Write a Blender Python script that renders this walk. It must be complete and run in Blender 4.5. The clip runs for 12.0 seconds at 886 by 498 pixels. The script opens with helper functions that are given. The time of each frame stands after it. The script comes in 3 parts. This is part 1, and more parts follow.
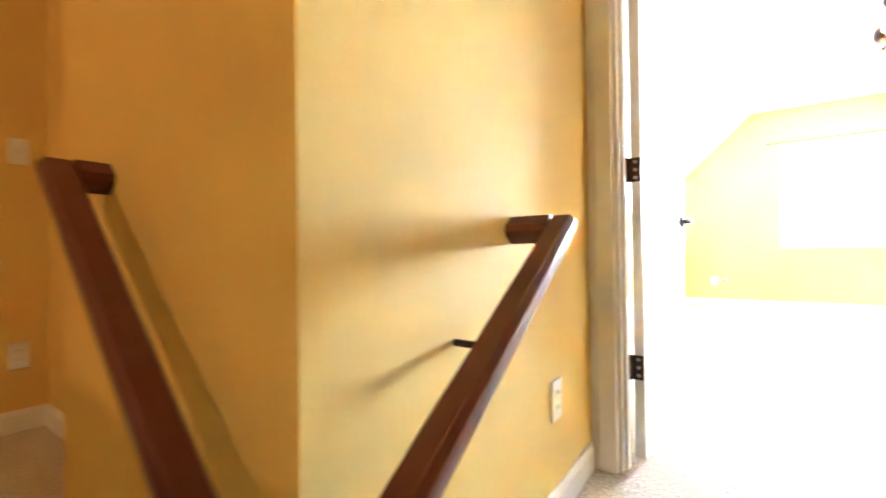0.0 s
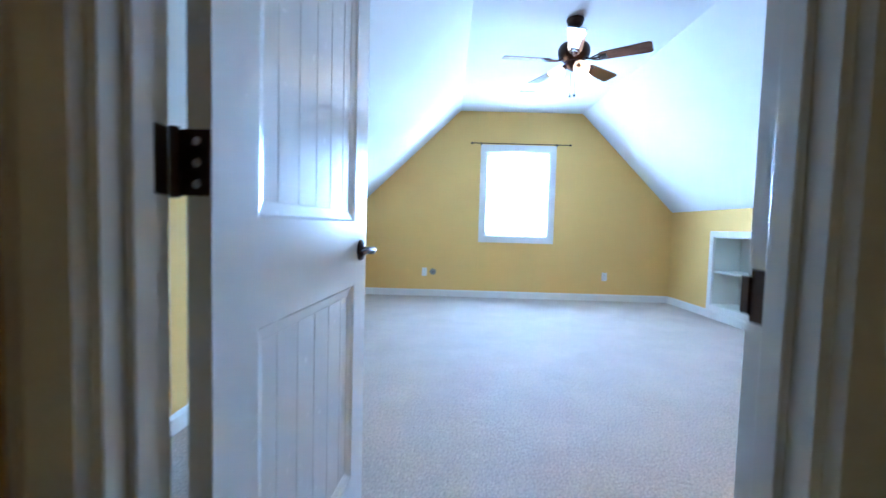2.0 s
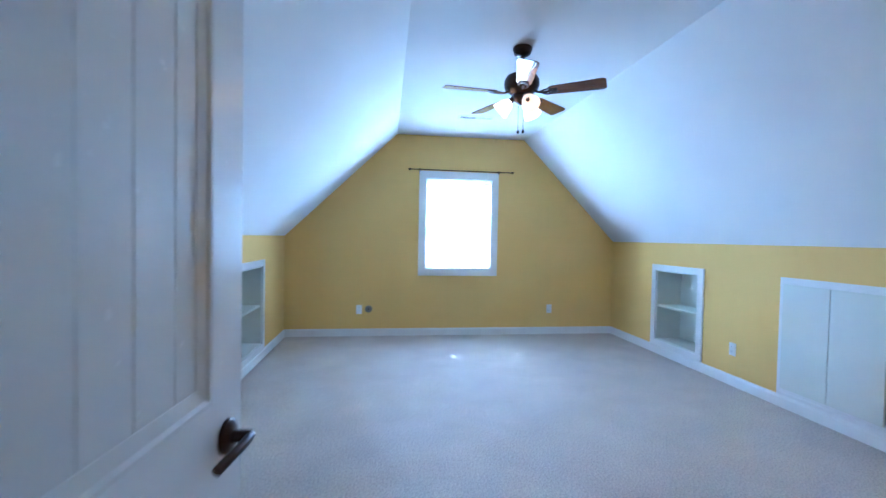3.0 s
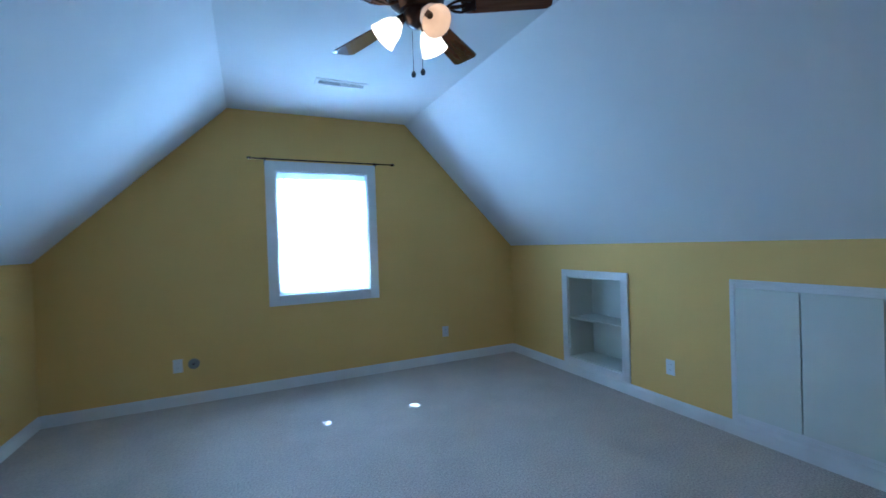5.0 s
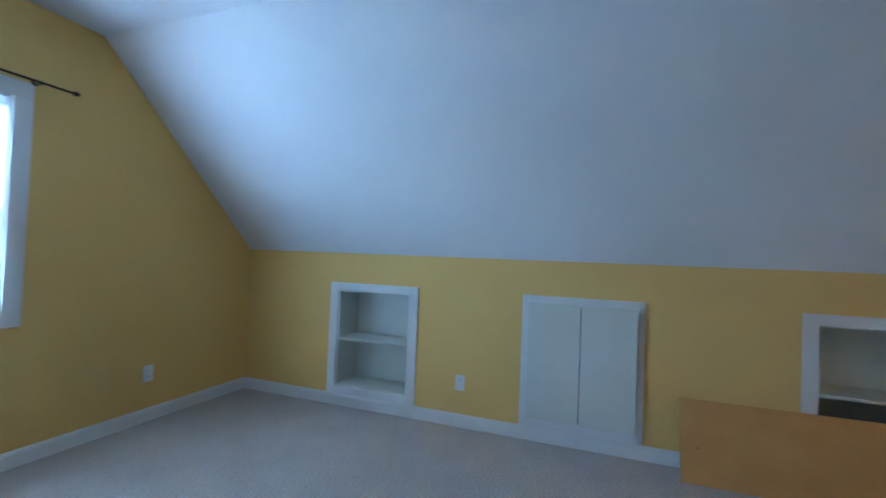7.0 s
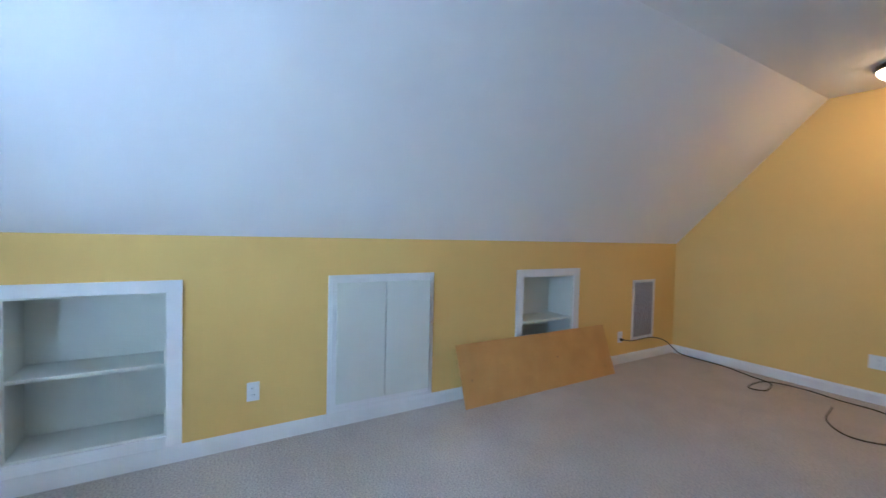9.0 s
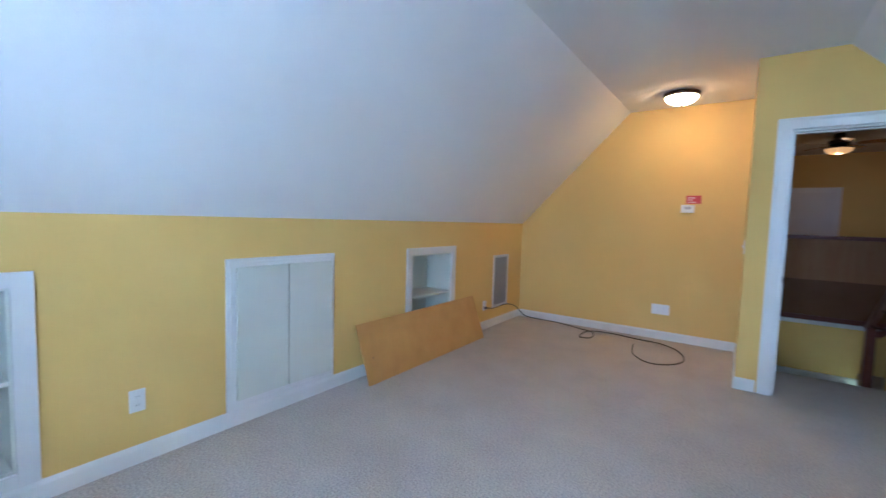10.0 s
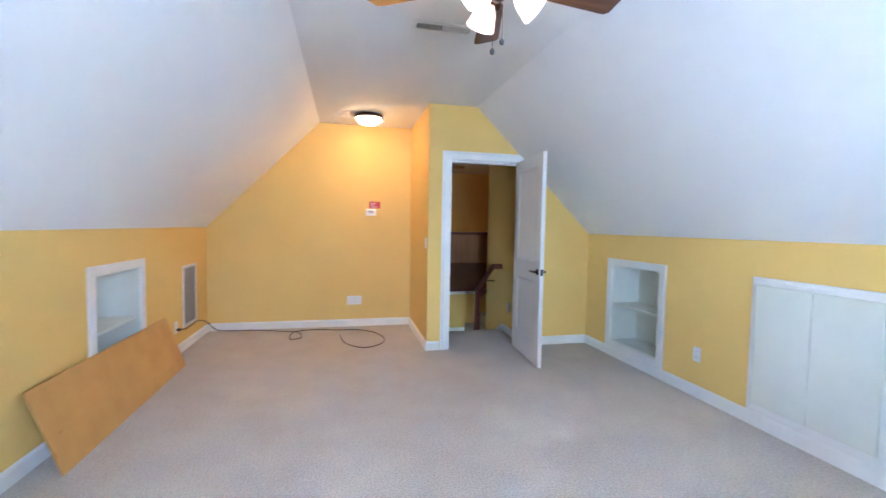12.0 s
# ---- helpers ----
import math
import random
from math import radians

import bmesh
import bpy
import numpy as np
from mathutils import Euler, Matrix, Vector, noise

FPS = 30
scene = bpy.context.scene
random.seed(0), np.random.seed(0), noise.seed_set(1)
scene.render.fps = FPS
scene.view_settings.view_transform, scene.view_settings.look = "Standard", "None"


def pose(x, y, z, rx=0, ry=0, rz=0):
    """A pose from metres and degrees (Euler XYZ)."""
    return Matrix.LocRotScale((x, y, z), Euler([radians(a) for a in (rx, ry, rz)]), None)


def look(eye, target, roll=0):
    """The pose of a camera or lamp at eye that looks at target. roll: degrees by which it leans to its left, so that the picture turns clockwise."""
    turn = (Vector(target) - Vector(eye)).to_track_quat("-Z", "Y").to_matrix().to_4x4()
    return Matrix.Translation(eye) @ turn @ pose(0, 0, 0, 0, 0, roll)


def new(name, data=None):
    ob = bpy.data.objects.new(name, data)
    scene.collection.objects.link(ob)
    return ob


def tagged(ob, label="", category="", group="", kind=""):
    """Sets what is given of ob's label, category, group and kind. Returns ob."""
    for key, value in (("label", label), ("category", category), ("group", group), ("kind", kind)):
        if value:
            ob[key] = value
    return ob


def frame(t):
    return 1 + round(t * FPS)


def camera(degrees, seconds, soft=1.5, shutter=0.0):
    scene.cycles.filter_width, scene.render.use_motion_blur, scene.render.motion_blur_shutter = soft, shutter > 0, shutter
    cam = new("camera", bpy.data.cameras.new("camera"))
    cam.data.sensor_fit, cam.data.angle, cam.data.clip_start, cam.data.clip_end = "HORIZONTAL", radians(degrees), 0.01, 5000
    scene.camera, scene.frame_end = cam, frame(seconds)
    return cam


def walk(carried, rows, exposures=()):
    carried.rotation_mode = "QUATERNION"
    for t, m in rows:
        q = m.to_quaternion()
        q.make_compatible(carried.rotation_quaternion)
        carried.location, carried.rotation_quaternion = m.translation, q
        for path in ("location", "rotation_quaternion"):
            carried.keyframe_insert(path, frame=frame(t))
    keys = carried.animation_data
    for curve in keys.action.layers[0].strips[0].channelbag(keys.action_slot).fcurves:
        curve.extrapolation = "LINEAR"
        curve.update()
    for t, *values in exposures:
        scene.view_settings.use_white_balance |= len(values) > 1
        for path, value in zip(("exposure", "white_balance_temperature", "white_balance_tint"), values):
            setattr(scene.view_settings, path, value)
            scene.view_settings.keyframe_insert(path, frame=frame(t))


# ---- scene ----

cam = camera(93.0, 12.0, soft=1.5, shutter=0.4)
PATH = [
    (0, (-0.985, -1.672, 0.775), (-2.135, -0.036, 0.797), -0.7),
    (0.5, (-0.946, -1.446, 0.742), (-1.79, 0.368, 0.727), -0.8),
    (1, (-0.93, -1.178, 0.757), (-1.496, 0.739, 0.68), -0.1),
    (1.5, (-0.93, -0.836, 0.865), (-1.215, 1.141, 0.757), 0.4),
    (2, (-0.948, -0.565, 1.000), (-0.970, 1.432, 0.892), 1.6),
    (2.5, (-0.938, -0.322, 1.160), (-0.838, 1.674, 1.074), 1.5),
    (3, (-0.930, -0.087, 1.292), (-0.664, 1.895, 1.238), 1.1),
    (3.2, (-0.896, 0.026, 1.315), (-0.589, 2.002, 1.275), 0.8),
    (4.8, (-0.679, 1.020, 1.328), (0.088, 2.867, 1.312), -2.1),
    (5, (-0.689, 1.145, 1.326), (0.154, 2.959, 1.302), -1.9),
    (5.5, (-0.753, 1.456, 1.311), (0.291, 3.162, 1.285), -0.8),
    (6, (-0.777, 1.712, 1.275), (0.549, 3.209, 1.264), 0.4),
    (6.5, (-0.838, 2.069, 1.26), (0.816, 3.194, 1.269), 1.7),
    (7, (-0.878, 2.377, 1.267), (1.0, 3.063, 1.312), 2.3),
    (7.5, (-0.856, 2.689, 1.273), (1.129, 2.918, 1.342), 2.1),
    (7.7, (-0.834, 2.829, 1.290), (1.166, 2.860, 1.350), 2.1),
    (9.3, (-0.500, 3.834, 1.318), (1.075, 2.604, 1.235), 1.2),
    (9.5, (-0.452, 3.926, 1.307), (1.028, 2.583, 1.218), 1.1),
    (10, (-0.272, 4.134, 1.301), (0.882, 2.507, 1.162), 1.7),
    (10.5, (-0.028, 4.266, 1.303), (0.74, 2.427, 1.14), 2.2),
    (11, (0.189, 4.362, 1.32), (0.517, 2.396, 1.159), 2.5),
    (11.5, (0.378, 4.395, 1.315), (0.307, 2.401, 1.181), 2.1),
    (12, (0.563, 4.387, 1.34), (0.109, 2.442, 1.231), 1.0),
]
EXPOSURES = [
    (0.0, 8.3, 5500, 10), (0.5, 7.35, 4950, 8), (1.0, 6.4, 4300, 6), (1.5, 6.1, 4100, 6), (2.0, 5.5, 3950, 7),
    (2.5, 5.05, 3850, 8), (3.0, 4.85, 3900, 8), (5.0, 3.65, 3800, 2), (6.0, 3.6, 3800, 3), (7.0, 3.8, 4050, 4),
    (7.5, 4.1, 4200, 6), (9.5, 4.6, 4350, 9), (10.5, 4.75, 4450, 11), (11.0, 4.7, 4700, 13), (11.5, 5.1, 4800, 13), (12.0, 5.4, 4700, 13)]
walk(cam, [(t, look(eye, target, roll)) for t, eye, target, roll in PATH], EXPOSURES)

# ---- light ----
SUN_EL, SUN_SIDE = 47.0, 8.4
world = bpy.data.worlds.new("sky_world")
scene.world = world
world.use_nodes = True
wn = world.node_tree
sky = wn.nodes.new("ShaderNodeTexSky")
sky.sky_type, sky.sun_disc = 'NISHITA', False
sky.sun_elevation, sky.sun_rotation = radians(SUN_EL), radians(-SUN_SIDE)
wn.links.new(sky.outputs[0], wn.nodes["Background"].inputs[0])
wn.nodes["Background"].inputs[1].default_value = 0.15

sun = new("sun", bpy.data.lights.new("sun", 'SUN'))
sun.data.energy, sun.data.angle, sun.data.color = 4.0, radians(0.6), (1.0, 0.95, 0.87)
sun.matrix_world = look((0, 0, 0), (math.sin(radians(SUN_SIDE)), -math.cos(radians(SUN_SIDE)), -math.tan(radians(SUN_EL))))

for lamp_name, lamp_z, lamp_h, lamp_y in (("lower_pane_skylight", 1.148, 0.425, 5.497), ("upper_pane_skylight", 1.751, 0.53, 5.530)):
    sky_lamp = new(lamp_name, bpy.data.lights.new(lamp_name, 'AREA'))
    sky_lamp.data.shape, sky_lamp.data.size, sky_lamp.data.size_y = 'RECTANGLE', 0.776, lamp_h
    sky_lamp.data.energy, sky_lamp.data.color = 3.6 * lamp_h * 0.776, (0.80, 0.91, 1.0)
    sky_lamp.matrix_world = look((0.01, lamp_y, lamp_z), (0.01, 0.0, lamp_z))

# ---- materials ----
def rgba(c):
    return (c[0], c[1], c[2], 1.0)


def surface(name, c1, c2=None, rough=0.6, metal=0.0, scale=3.0, grain=0.0, grain_scale=300.0, stretch=(1, 1, 1), spec=0.5, coat=0.0,
            fine=0.0):
    """A painted or plain surface: two tones by a large noise, a fine grain in colour and relief."""
    m = bpy.data.materials.new(name)
    m.use_nodes = True
    nt = m.node_tree
    b = nt.nodes["Principled BSDF"]
    b.inputs["Roughness"].default_value, b.inputs["Metallic"].default_value = rough, metal
    b.inputs["Specular IOR Level"].default_value = spec
    b.inputs["Coat Weight"].default_value = coat
    b.inputs["Base Color"].default_value = rgba(c1)
    tc = nt.nodes.new("ShaderNodeTexCoord")
    mp = nt.nodes.new("ShaderNodeMapping")
    mp.inputs["Scale"].default_value = stretch
    nt.links.new(tc.outputs["Object"], mp.inputs["Vector"])
    if c2:
        n = nt.nodes.new("ShaderNodeTexNoise")
        n.inputs["Scale"].default_value, n.inputs["Detail"].default_value = scale, 6.0
        nt.links.new(mp.outputs[0], n.inputs["Vector"])
        mix = nt.nodes.new("ShaderNodeMix")
        mix.data_type = 'RGBA'
        mix.inputs[6].default_value, mix.inputs[7].default_value = rgba(c1), rgba(c2)
        ramp = nt.nodes.new("ShaderNodeMapRange")
        ramp.inputs[1].default_value, ramp.inputs[2].default_value = 0.3, 0.7
        nt.links.new(n.outputs[0], ramp.inputs[0])
        nt.links.new(ramp.outputs[0], mix.inputs[0])
        out = mix.outputs[2]
        if fine:
            f = nt.nodes.new("ShaderNodeTexNoise")
            f.inputs["Scale"].default_value, f.inputs["Detail"].default_value = grain_scale, 3.0
            nt.links.new(mp.outputs[0], f.inputs["Vector"])
            fr = nt.nodes.new("ShaderNodeMapRange")
            fr.inputs[3].default_value, fr.inputs[4].default_value = 1.0 - fine, 1.0 + fine
            fr.inputs[1].default_value, fr.inputs[2].default_value = 0.3, 0.7
            nt.links.new(f.outputs[0], fr.inputs[0])
            mul = nt.nodes.new("ShaderNodeVectorMath")
            mul.operation = 'SCALE'
            nt.links.new(out, mul.inputs[0])
            nt.links.new(fr.outputs[0], mul.inputs["Scale"])
            out = mul.outputs[0]
        nt.links.new(out, b.inputs["Base Color"])
    if grain:
        g = nt.nodes.new("ShaderNodeTexNoise")
        g.inputs["Scale"].default_value, g.inputs["Detail"].default_value = grain_scale, 4.0
        nt.links.new(mp.outputs[0], g.inputs["Vector"])
        bump = nt.nodes.new("ShaderNodeBump")
        bump.inputs["Strength"].default_value, bump.inputs["Distance"].default_value = 1.0, grain
        nt.links.new(g.outputs[0], bump.inputs["Height"])
        nt.links.new(bump.outputs[0], b.inputs["Normal"])
        rr = nt.nodes.new("ShaderNodeMapRange")
        rr.inputs[3].default_value, rr.inputs[4].default_value = max(0.02, rough - 0.08), min(1.0, rough + 0.08)
        nt.links.new(g.outputs[0], rr.inputs[0])
        nt.links.new(rr.outputs[0], b.inputs["Roughness"])
    return m


def lit_glass(name, color, strength, c1=(0.85, 0.8, 0.72), c2=(0.9, 0.86, 0.8)):
    """Frosted glass that glows as if a bulb burns behind it."""
    m = surface(name, c1, c2, rough=0.25, scale=30)
    b = m.node_tree.nodes["Principled BSDF"]
    b.inputs["Emission Color"].default_value = rgba(color)
    b.inputs["Emission Strength"].default_value = strength
    return m


YELLOW = surface("yellow_wall_paint", (0.765, 0.535, 0.16), (0.74, 0.51, 0.145), rough=0.72, scale=1.3, grain=0.0006, grain_scale=220, spec=0.15)
CEIL = surface("white_ceiling_paint", (0.81, 0.81, 0.80), (0.785, 0.785, 0.775), rough=0.8, scale=1.1, grain=0.0006, grain_scale=180, spec=0.2)
TRIM = surface("white_trim_paint", (0.80, 0.79, 0.755), (0.75, 0.74, 0.70), rough=0.32, scale=4, grain=0.0002, grain_scale=60)
DOOR = surface("white_door_paint", (0.78, 0.77, 0.74), (0.755, 0.745, 0.715), rough=0.24, scale=1.5, grain=0.0001, grain_scale=40)
PANEL = surface("cream_cabinet_paint", (0.71, 0.72, 0.63), (0.66, 0.67, 0.58), rough=0.4, scale=2.5, grain=0.0002, grain_scale=70)
WOOD = surface("dark_cherry_wood", (0.095, 0.024, 0.013), (0.125, 0.034, 0.018), rough=0.34, scale=9, spec=0.4)
PANELLING = surface("dark_stained_panelling", (0.12, 0.055, 0.022), (0.15, 0.07, 0.03), rough=0.7, spec=0.15, scale=4, grain=0.0002, grain_scale=60)
# brown that puts shade into the half wall's upper yellow paint
SHADED_YELLOW = surface("shaded_yellow_brown", (0.27, 0.125, 0.045), (0.32, 0.155, 0.06), rough=0.6, spec=0.2, scale=5, grain=0.0002, grain_scale=60, stretch=(3, 3, 0.5))
BLADE = surface("walnut_fan_blade", (0.11, 0.045, 0.022), (0.17, 0.07, 0.035), rough=0.2, scale=12, grain=0.0002, grain_scale=60, stretch=(0.4, 5, 5), coat=1.0)
BRONZE = surface("oil_rubbed_bronze", (0.035, 0.022, 0.016), (0.06, 0.036, 0.024), rough=0.35, metal=0.9, scale=20)
BLACK = surface("black_rubber", (0.02, 0.018, 0.017), (0.035, 0.03, 0.028), rough=0.55, scale=20)
PLASTIC = surface("white_plastic", (0.82, 0.81, 0.78), (0.79, 0.78, 0.74), rough=0.35, scale=15)
# near-black painted in for the shade inside slots, ducts and hatch gaps
GAP_SHADE = surface("gap_shade", (0.06, 0.055, 0.05), rough=0.6)
JACK = surface("grey_brown_plastic", (0.27, 0.25, 0.2), (0.22, 0.2, 0.17), rough=0.5, scale=20)
VENT = surface("grey_vent_metal", (0.52, 0.51, 0.52), (0.46, 0.45, 0.46), rough=0.5, scale=15)
BOARD = surface("fibreboard", (0.60, 0.335, 0.085), (0.52, 0.28, 0.065), rough=0.6, scale=5, grain=0.0004, grain_scale=250, fine=0.08)
BOARD_EDGE = surface("fibreboard_edge", (0.36, 0.2, 0.09), (0.3, 0.16, 0.07), rough=0.8, scale=30)
RED = surface("red_printed_card", (0.55, 0.05, 0.05), (0.5, 0.045, 0.05), rough=0.5, scale=20)
SHADE = lit_glass("lit_fan_shade_glass", (1.0, 0.60, 0.27), 0.28)
# shade with its bulb out; the faint amber glow is added emission
SHADE_GLOW = lit_glass("unlit_fan_shade_glow", (1.0, 0.45, 0.16), 0.05)
BOWL = lit_glass("lit_bowl_glass", (1.0, 0.53, 0.19), 1.5)
HALL_BOWL = lit_glass("lit_hall_bowl_glass", (1.0, 0.45, 0.12), 0.03, (0.62, 0.32, 0.09), (0.7, 0.38, 0.12))


def slat_material():
    """Thin white vinyl that lets part of the daylight glow through."""
    m = surface("white_blind_slat", (0.85, 0.86, 0.87), (0.8, 0.81, 0.82), rough=0.4, scale=10)
    nt = m.node_tree
    glow = nt.nodes.new("ShaderNodeBsdfTranslucent")
    glow.inputs["Color"].default_value = (0.86, 0.87, 0.88, 1.0)
    mix = nt.nodes.new("ShaderNodeMixShader")
    mix.inputs[0].default_value = 0.4
    nt.links.new(nt.nodes["Principled BSDF"].outputs[0], mix.inputs[1])
    nt.links.new(glow.outputs[0], mix.inputs[2])
    nt.links.new(mix.outputs[0], nt.nodes["Material Output"].inputs[0])
    return m


SLATS = slat_material()
GRASS = surface("grass_ground", (0.06, 0.09, 0.03), (0.1, 0.1, 0.045), rough=0.9, scale=0.4)

GLASS = bpy.data.materials.new("window_glass")
GLASS.use_nodes = True
gb = GLASS.node_tree.nodes["Principled BSDF"]
gb.inputs["Transmission Weight"].default_value, gb.inputs["Roughness"].default_value, gb.inputs["IOR"].default_value = 1.0, 0.0, 1.45


def carpet_material():
    m = surface("beige_carpet", (0.52, 0.463, 0.395), (0.445, 0.395, 0.335), rough=0.72, scale=3.0, spec=0.35, grain_scale=95, fine=0.30)
    nt = m.node_tree
    b = nt.nodes["Principled BSDF"]
    tc = nt.nodes.new("ShaderNodeTexCoord")
    v = nt.nodes.new("ShaderNodeTexNoise")
    v.inputs["Scale"].default_value, v.inputs["Detail"].default_value, v.inputs["Distortion"].default_value = 90, 4, 0.3
    n = nt.nodes.new("ShaderNodeTexNoise")
    n.inputs["Scale"].default_value, n.inputs["Detail"].default_value, n.inputs["Distortion"].default_value = 15, 5, 1.6
    # the pile is trodden in patches, smooth between them
    patch = nt.nodes.new("ShaderNodeTexNoise")
    patch.inputs["Scale"].default_value, patch.inputs["Detail"].default_value = 1.6, 3
    tread = nt.nodes.new("ShaderNodeMapRange")
    tread.inputs[1].default_value, tread.inputs[2].default_value, tread.inputs[3].default_value, tread.inputs[4].default_value = 0.42, 0.62, 0.6, 2.1
    nt.links.new(tc.outputs["Object"], patch.inputs["Vector"])
    nt.links.new(patch.outputs[0], tread.inputs[0])
    add = nt.nodes.new("ShaderNodeMath")
    add.operation = 'MULTIPLY_ADD'
    nt.links.new(tread.outputs[0], add.inputs[1])
    bump = nt.nodes.new("ShaderNodeBump")
    bump.inputs["Distance"].default_value = 0.0038
    nt.links.new(tc.outputs["Object"], v.inputs["Vector"])
    lay = nt.nodes.new("ShaderNodeMapping")
    lay.inputs["Scale"].default_value, lay.inputs["Rotation"].default_value = (0.85, 1.15, 1.0), (0, 0, 0.6)
    nt.links.new(tc.outputs["Object"], lay.inputs["Vector"])
    nt.links.new(lay.outputs[0], n.inputs["Vector"])
    nt.links.new(n.outputs[0], add.inputs[0])
    nt.links.new(v.outputs[0], add.inputs[2])
    nt.links.new(add.outputs[0], bump.inputs["Height"])
    nt.links.new(bump.outputs[0], b.inputs["Normal"])
    b.inputs["Sheen Weight"].default_value = 0.15
    return m


CARPET = carpet_material()

# ---- mesh helpers ----
def bm_box(bm, x0, x1, y0, y1, z0, z1, bevel=0.0):
    r = bmesh.ops.create_cube(bm, size=1.0, matrix=Matrix.Translation(((x0 + x1) / 2, (y0 + y1) / 2, (z0 + z1) / 2)) @
                              Matrix.Diagonal((abs(x1 - x0), abs(y1 - y0), abs(z1 - z0), 1)))
    if bevel:
        edges = list({e for v in r["verts"] for e in v.link_edges})
        bmesh.ops.bevel(bm, geom=edges, offset=bevel, segments=2, profile=0.5, affect='EDGES')
    return bm


def box(x0, x1, y0, y1, z0, z1, bevel=0.0):
    return bm_box(bmesh.new(), x0, x1, y0, y1, z0, z1, bevel)


def boxes(rows, bevel=0.0):
    bm = bmesh.new()
    for r in rows:
        bm_box(bm, *r, bevel)
    return bm


def lathe(profile, steps=32, bm=None, m=Matrix()):
    """Turns a profile of (radius, height) about z."""
    bm = bm or bmesh.new()
    rings = []
    for r, z in profile:
        rings.append([bm.verts.new(m @ Vector((r * math.cos(2 * math.pi * i / steps), r * math.sin(2 * math.pi * i / steps), z))) for i in range(steps)])
    for a, b in zip(rings, rings[1:]):
        for i in range(steps):
            j = (i + 1) % steps
            bm.faces.new((a[i], a[j], b[j], b[i]))
    for ring, flip in ((rings[0], True), (rings[-1], False)):
        if (ring[0].co - ring[steps // 2].co).length > 0.0005:
            bm.faces.new(ring[::-1] if flip else ring)
    bmesh.ops.recalc_face_normals(bm, faces=bm.faces)
    return bm


def tube(points, radius, steps=10, bm=None):
    """A round bar along points."""
    bm = bm or bmesh.new()
    pts = [Vector(p) for p in points]
    rings = []
    for i, p in enumerate(pts):
        d = (pts[min(i + 1, len(pts) - 1)] - pts[max(i - 1, 0)]).normalized()
        up = Vector((0, 0, 1)) if abs(d.z) < 0.95 else Vector((1, 0, 0))
        u = d.cross(up).normalized()
        w = u.cross(d)
        rings.append([bm.verts.new(p + radius * (math.cos(2 * math.pi * k / steps) * u + math.sin(2 * math.pi * k / steps) * w)) for k in range(steps)])
    for a, b in zip(rings, rings[1:]):
        for k in range(steps):
            j = (k + 1) % steps
            bm.faces.new((a[k], a[j], b[j], b[k]))
    bm.faces.new(rings[0][::-1])
    bm.faces.new(rings[-1])
    bmesh.ops.recalc_face_normals(bm, faces=bm.faces)
    return bm


def sweep(profile, a, b, side, up, bm=None):
    """Runs a closed profile of (side, up) offsets straight from a to b."""
    bm = bm or bmesh.new()
    rings = [[bm.verts.new(Vector(p) + s * Vector(side) + u * Vector(up)) for s, u in profile] for p in (a, b)]
    n = len(profile)
    for i in range(n):
        j = (i + 1) % n
        bm.faces.new((rings[0][i], rings[0][j], rings[1][j], rings[1][i]))
    bm.faces.new(rings[0][::-1])
    bm.faces.new(rings[1])
    bmesh.ops.recalc_face_normals(bm, faces=bm.faces)
    return bm


def smooth_curve(points, per=8):
    """Catmull-Rom points through the given ones."""
    pts = [Vector(p) for p in points]
    pts = [2 * pts[0] - pts[1]] + pts + [2 * pts[-1] - pts[-2]]
    out = []
    for i in range(1, len(pts) - 2):
        p0, p1, p2, p3 = pts[i - 1:i + 3]
        for k in range(per):
            t = k / per
            out.append(0.5 * (2 * p1 + (p2 - p0) * t + (2 * p0 - 5 * p1 + 4 * p2 - p3) * t * t + (3 * p1 - p0 - 3 * p2 + p3) * t ** 3))
    out.append(pts[-2])
    return out


def mesh_of(name, bm, material, smooth=False):
    me = bpy.data.meshes.new(name)
    bm.to_mesh(me)
    bm.free()
    me.materials.append(material)
    if smooth:
        for p in me.polygons:
            p.use_smooth = True
        me.set_sharp_from_angle(angle=radians(38))
    return me


def part(name, bm, material, parent=None, label="", smooth=False):
    ob = new(name, mesh_of(name, bm, material, smooth))
    ob.parent = parent
    return tagged(ob, label)


def thing(name, m, label, category, group=""):
    ob = new(name)
    ob.empty_display_size = 0.1
    ob.matrix_world = m
    return tagged(ob, label, category, group)


def structure(name, bm, material, label):
    return tagged(part(name, bm, material), label, kind="structure")


def holed(u0, u1, v0, v1, holes):
    """Cells of a rectangle that lie outside the holes, as (u0, u1, v0, v1)."""
    us = sorted({u0, u1, *[h[0] for h in holes], *[h[1] for h in holes]})
    out = []
    for a, b in zip(us, us[1:]):
        mid = (a + b) / 2
        v = v0
        for h in sorted([h for h in holes if h[0] < mid < h[1]], key=lambda h: h[2]):
            if h[2] > v:
                out.append((a, b, v, h[2]))
            v = h[3]
        if v < v1:
            out.append((a, b, v, v1))
    return out


# ---- the attic room ----
XR, XL, YW, YB = 2.20, -2.20, 5.415, -1.23
KNEE, TOP, FLAT_W, FLAT_E = 1.28, 2.62, -0.815, 0.885
XC = -0.295                       # the corner of the alcove and the door wall
HX0, HX1 = -1.43, -0.44           # the stair hall's side walls
DX0, DX1, DH = -1.345, -0.525, 2.055   # the doorway
WX0, WX1, WZ0, WZ1 = -0.43, 0.45, 0.875, 2.07   # the window's opening
BASE_H = 0.095

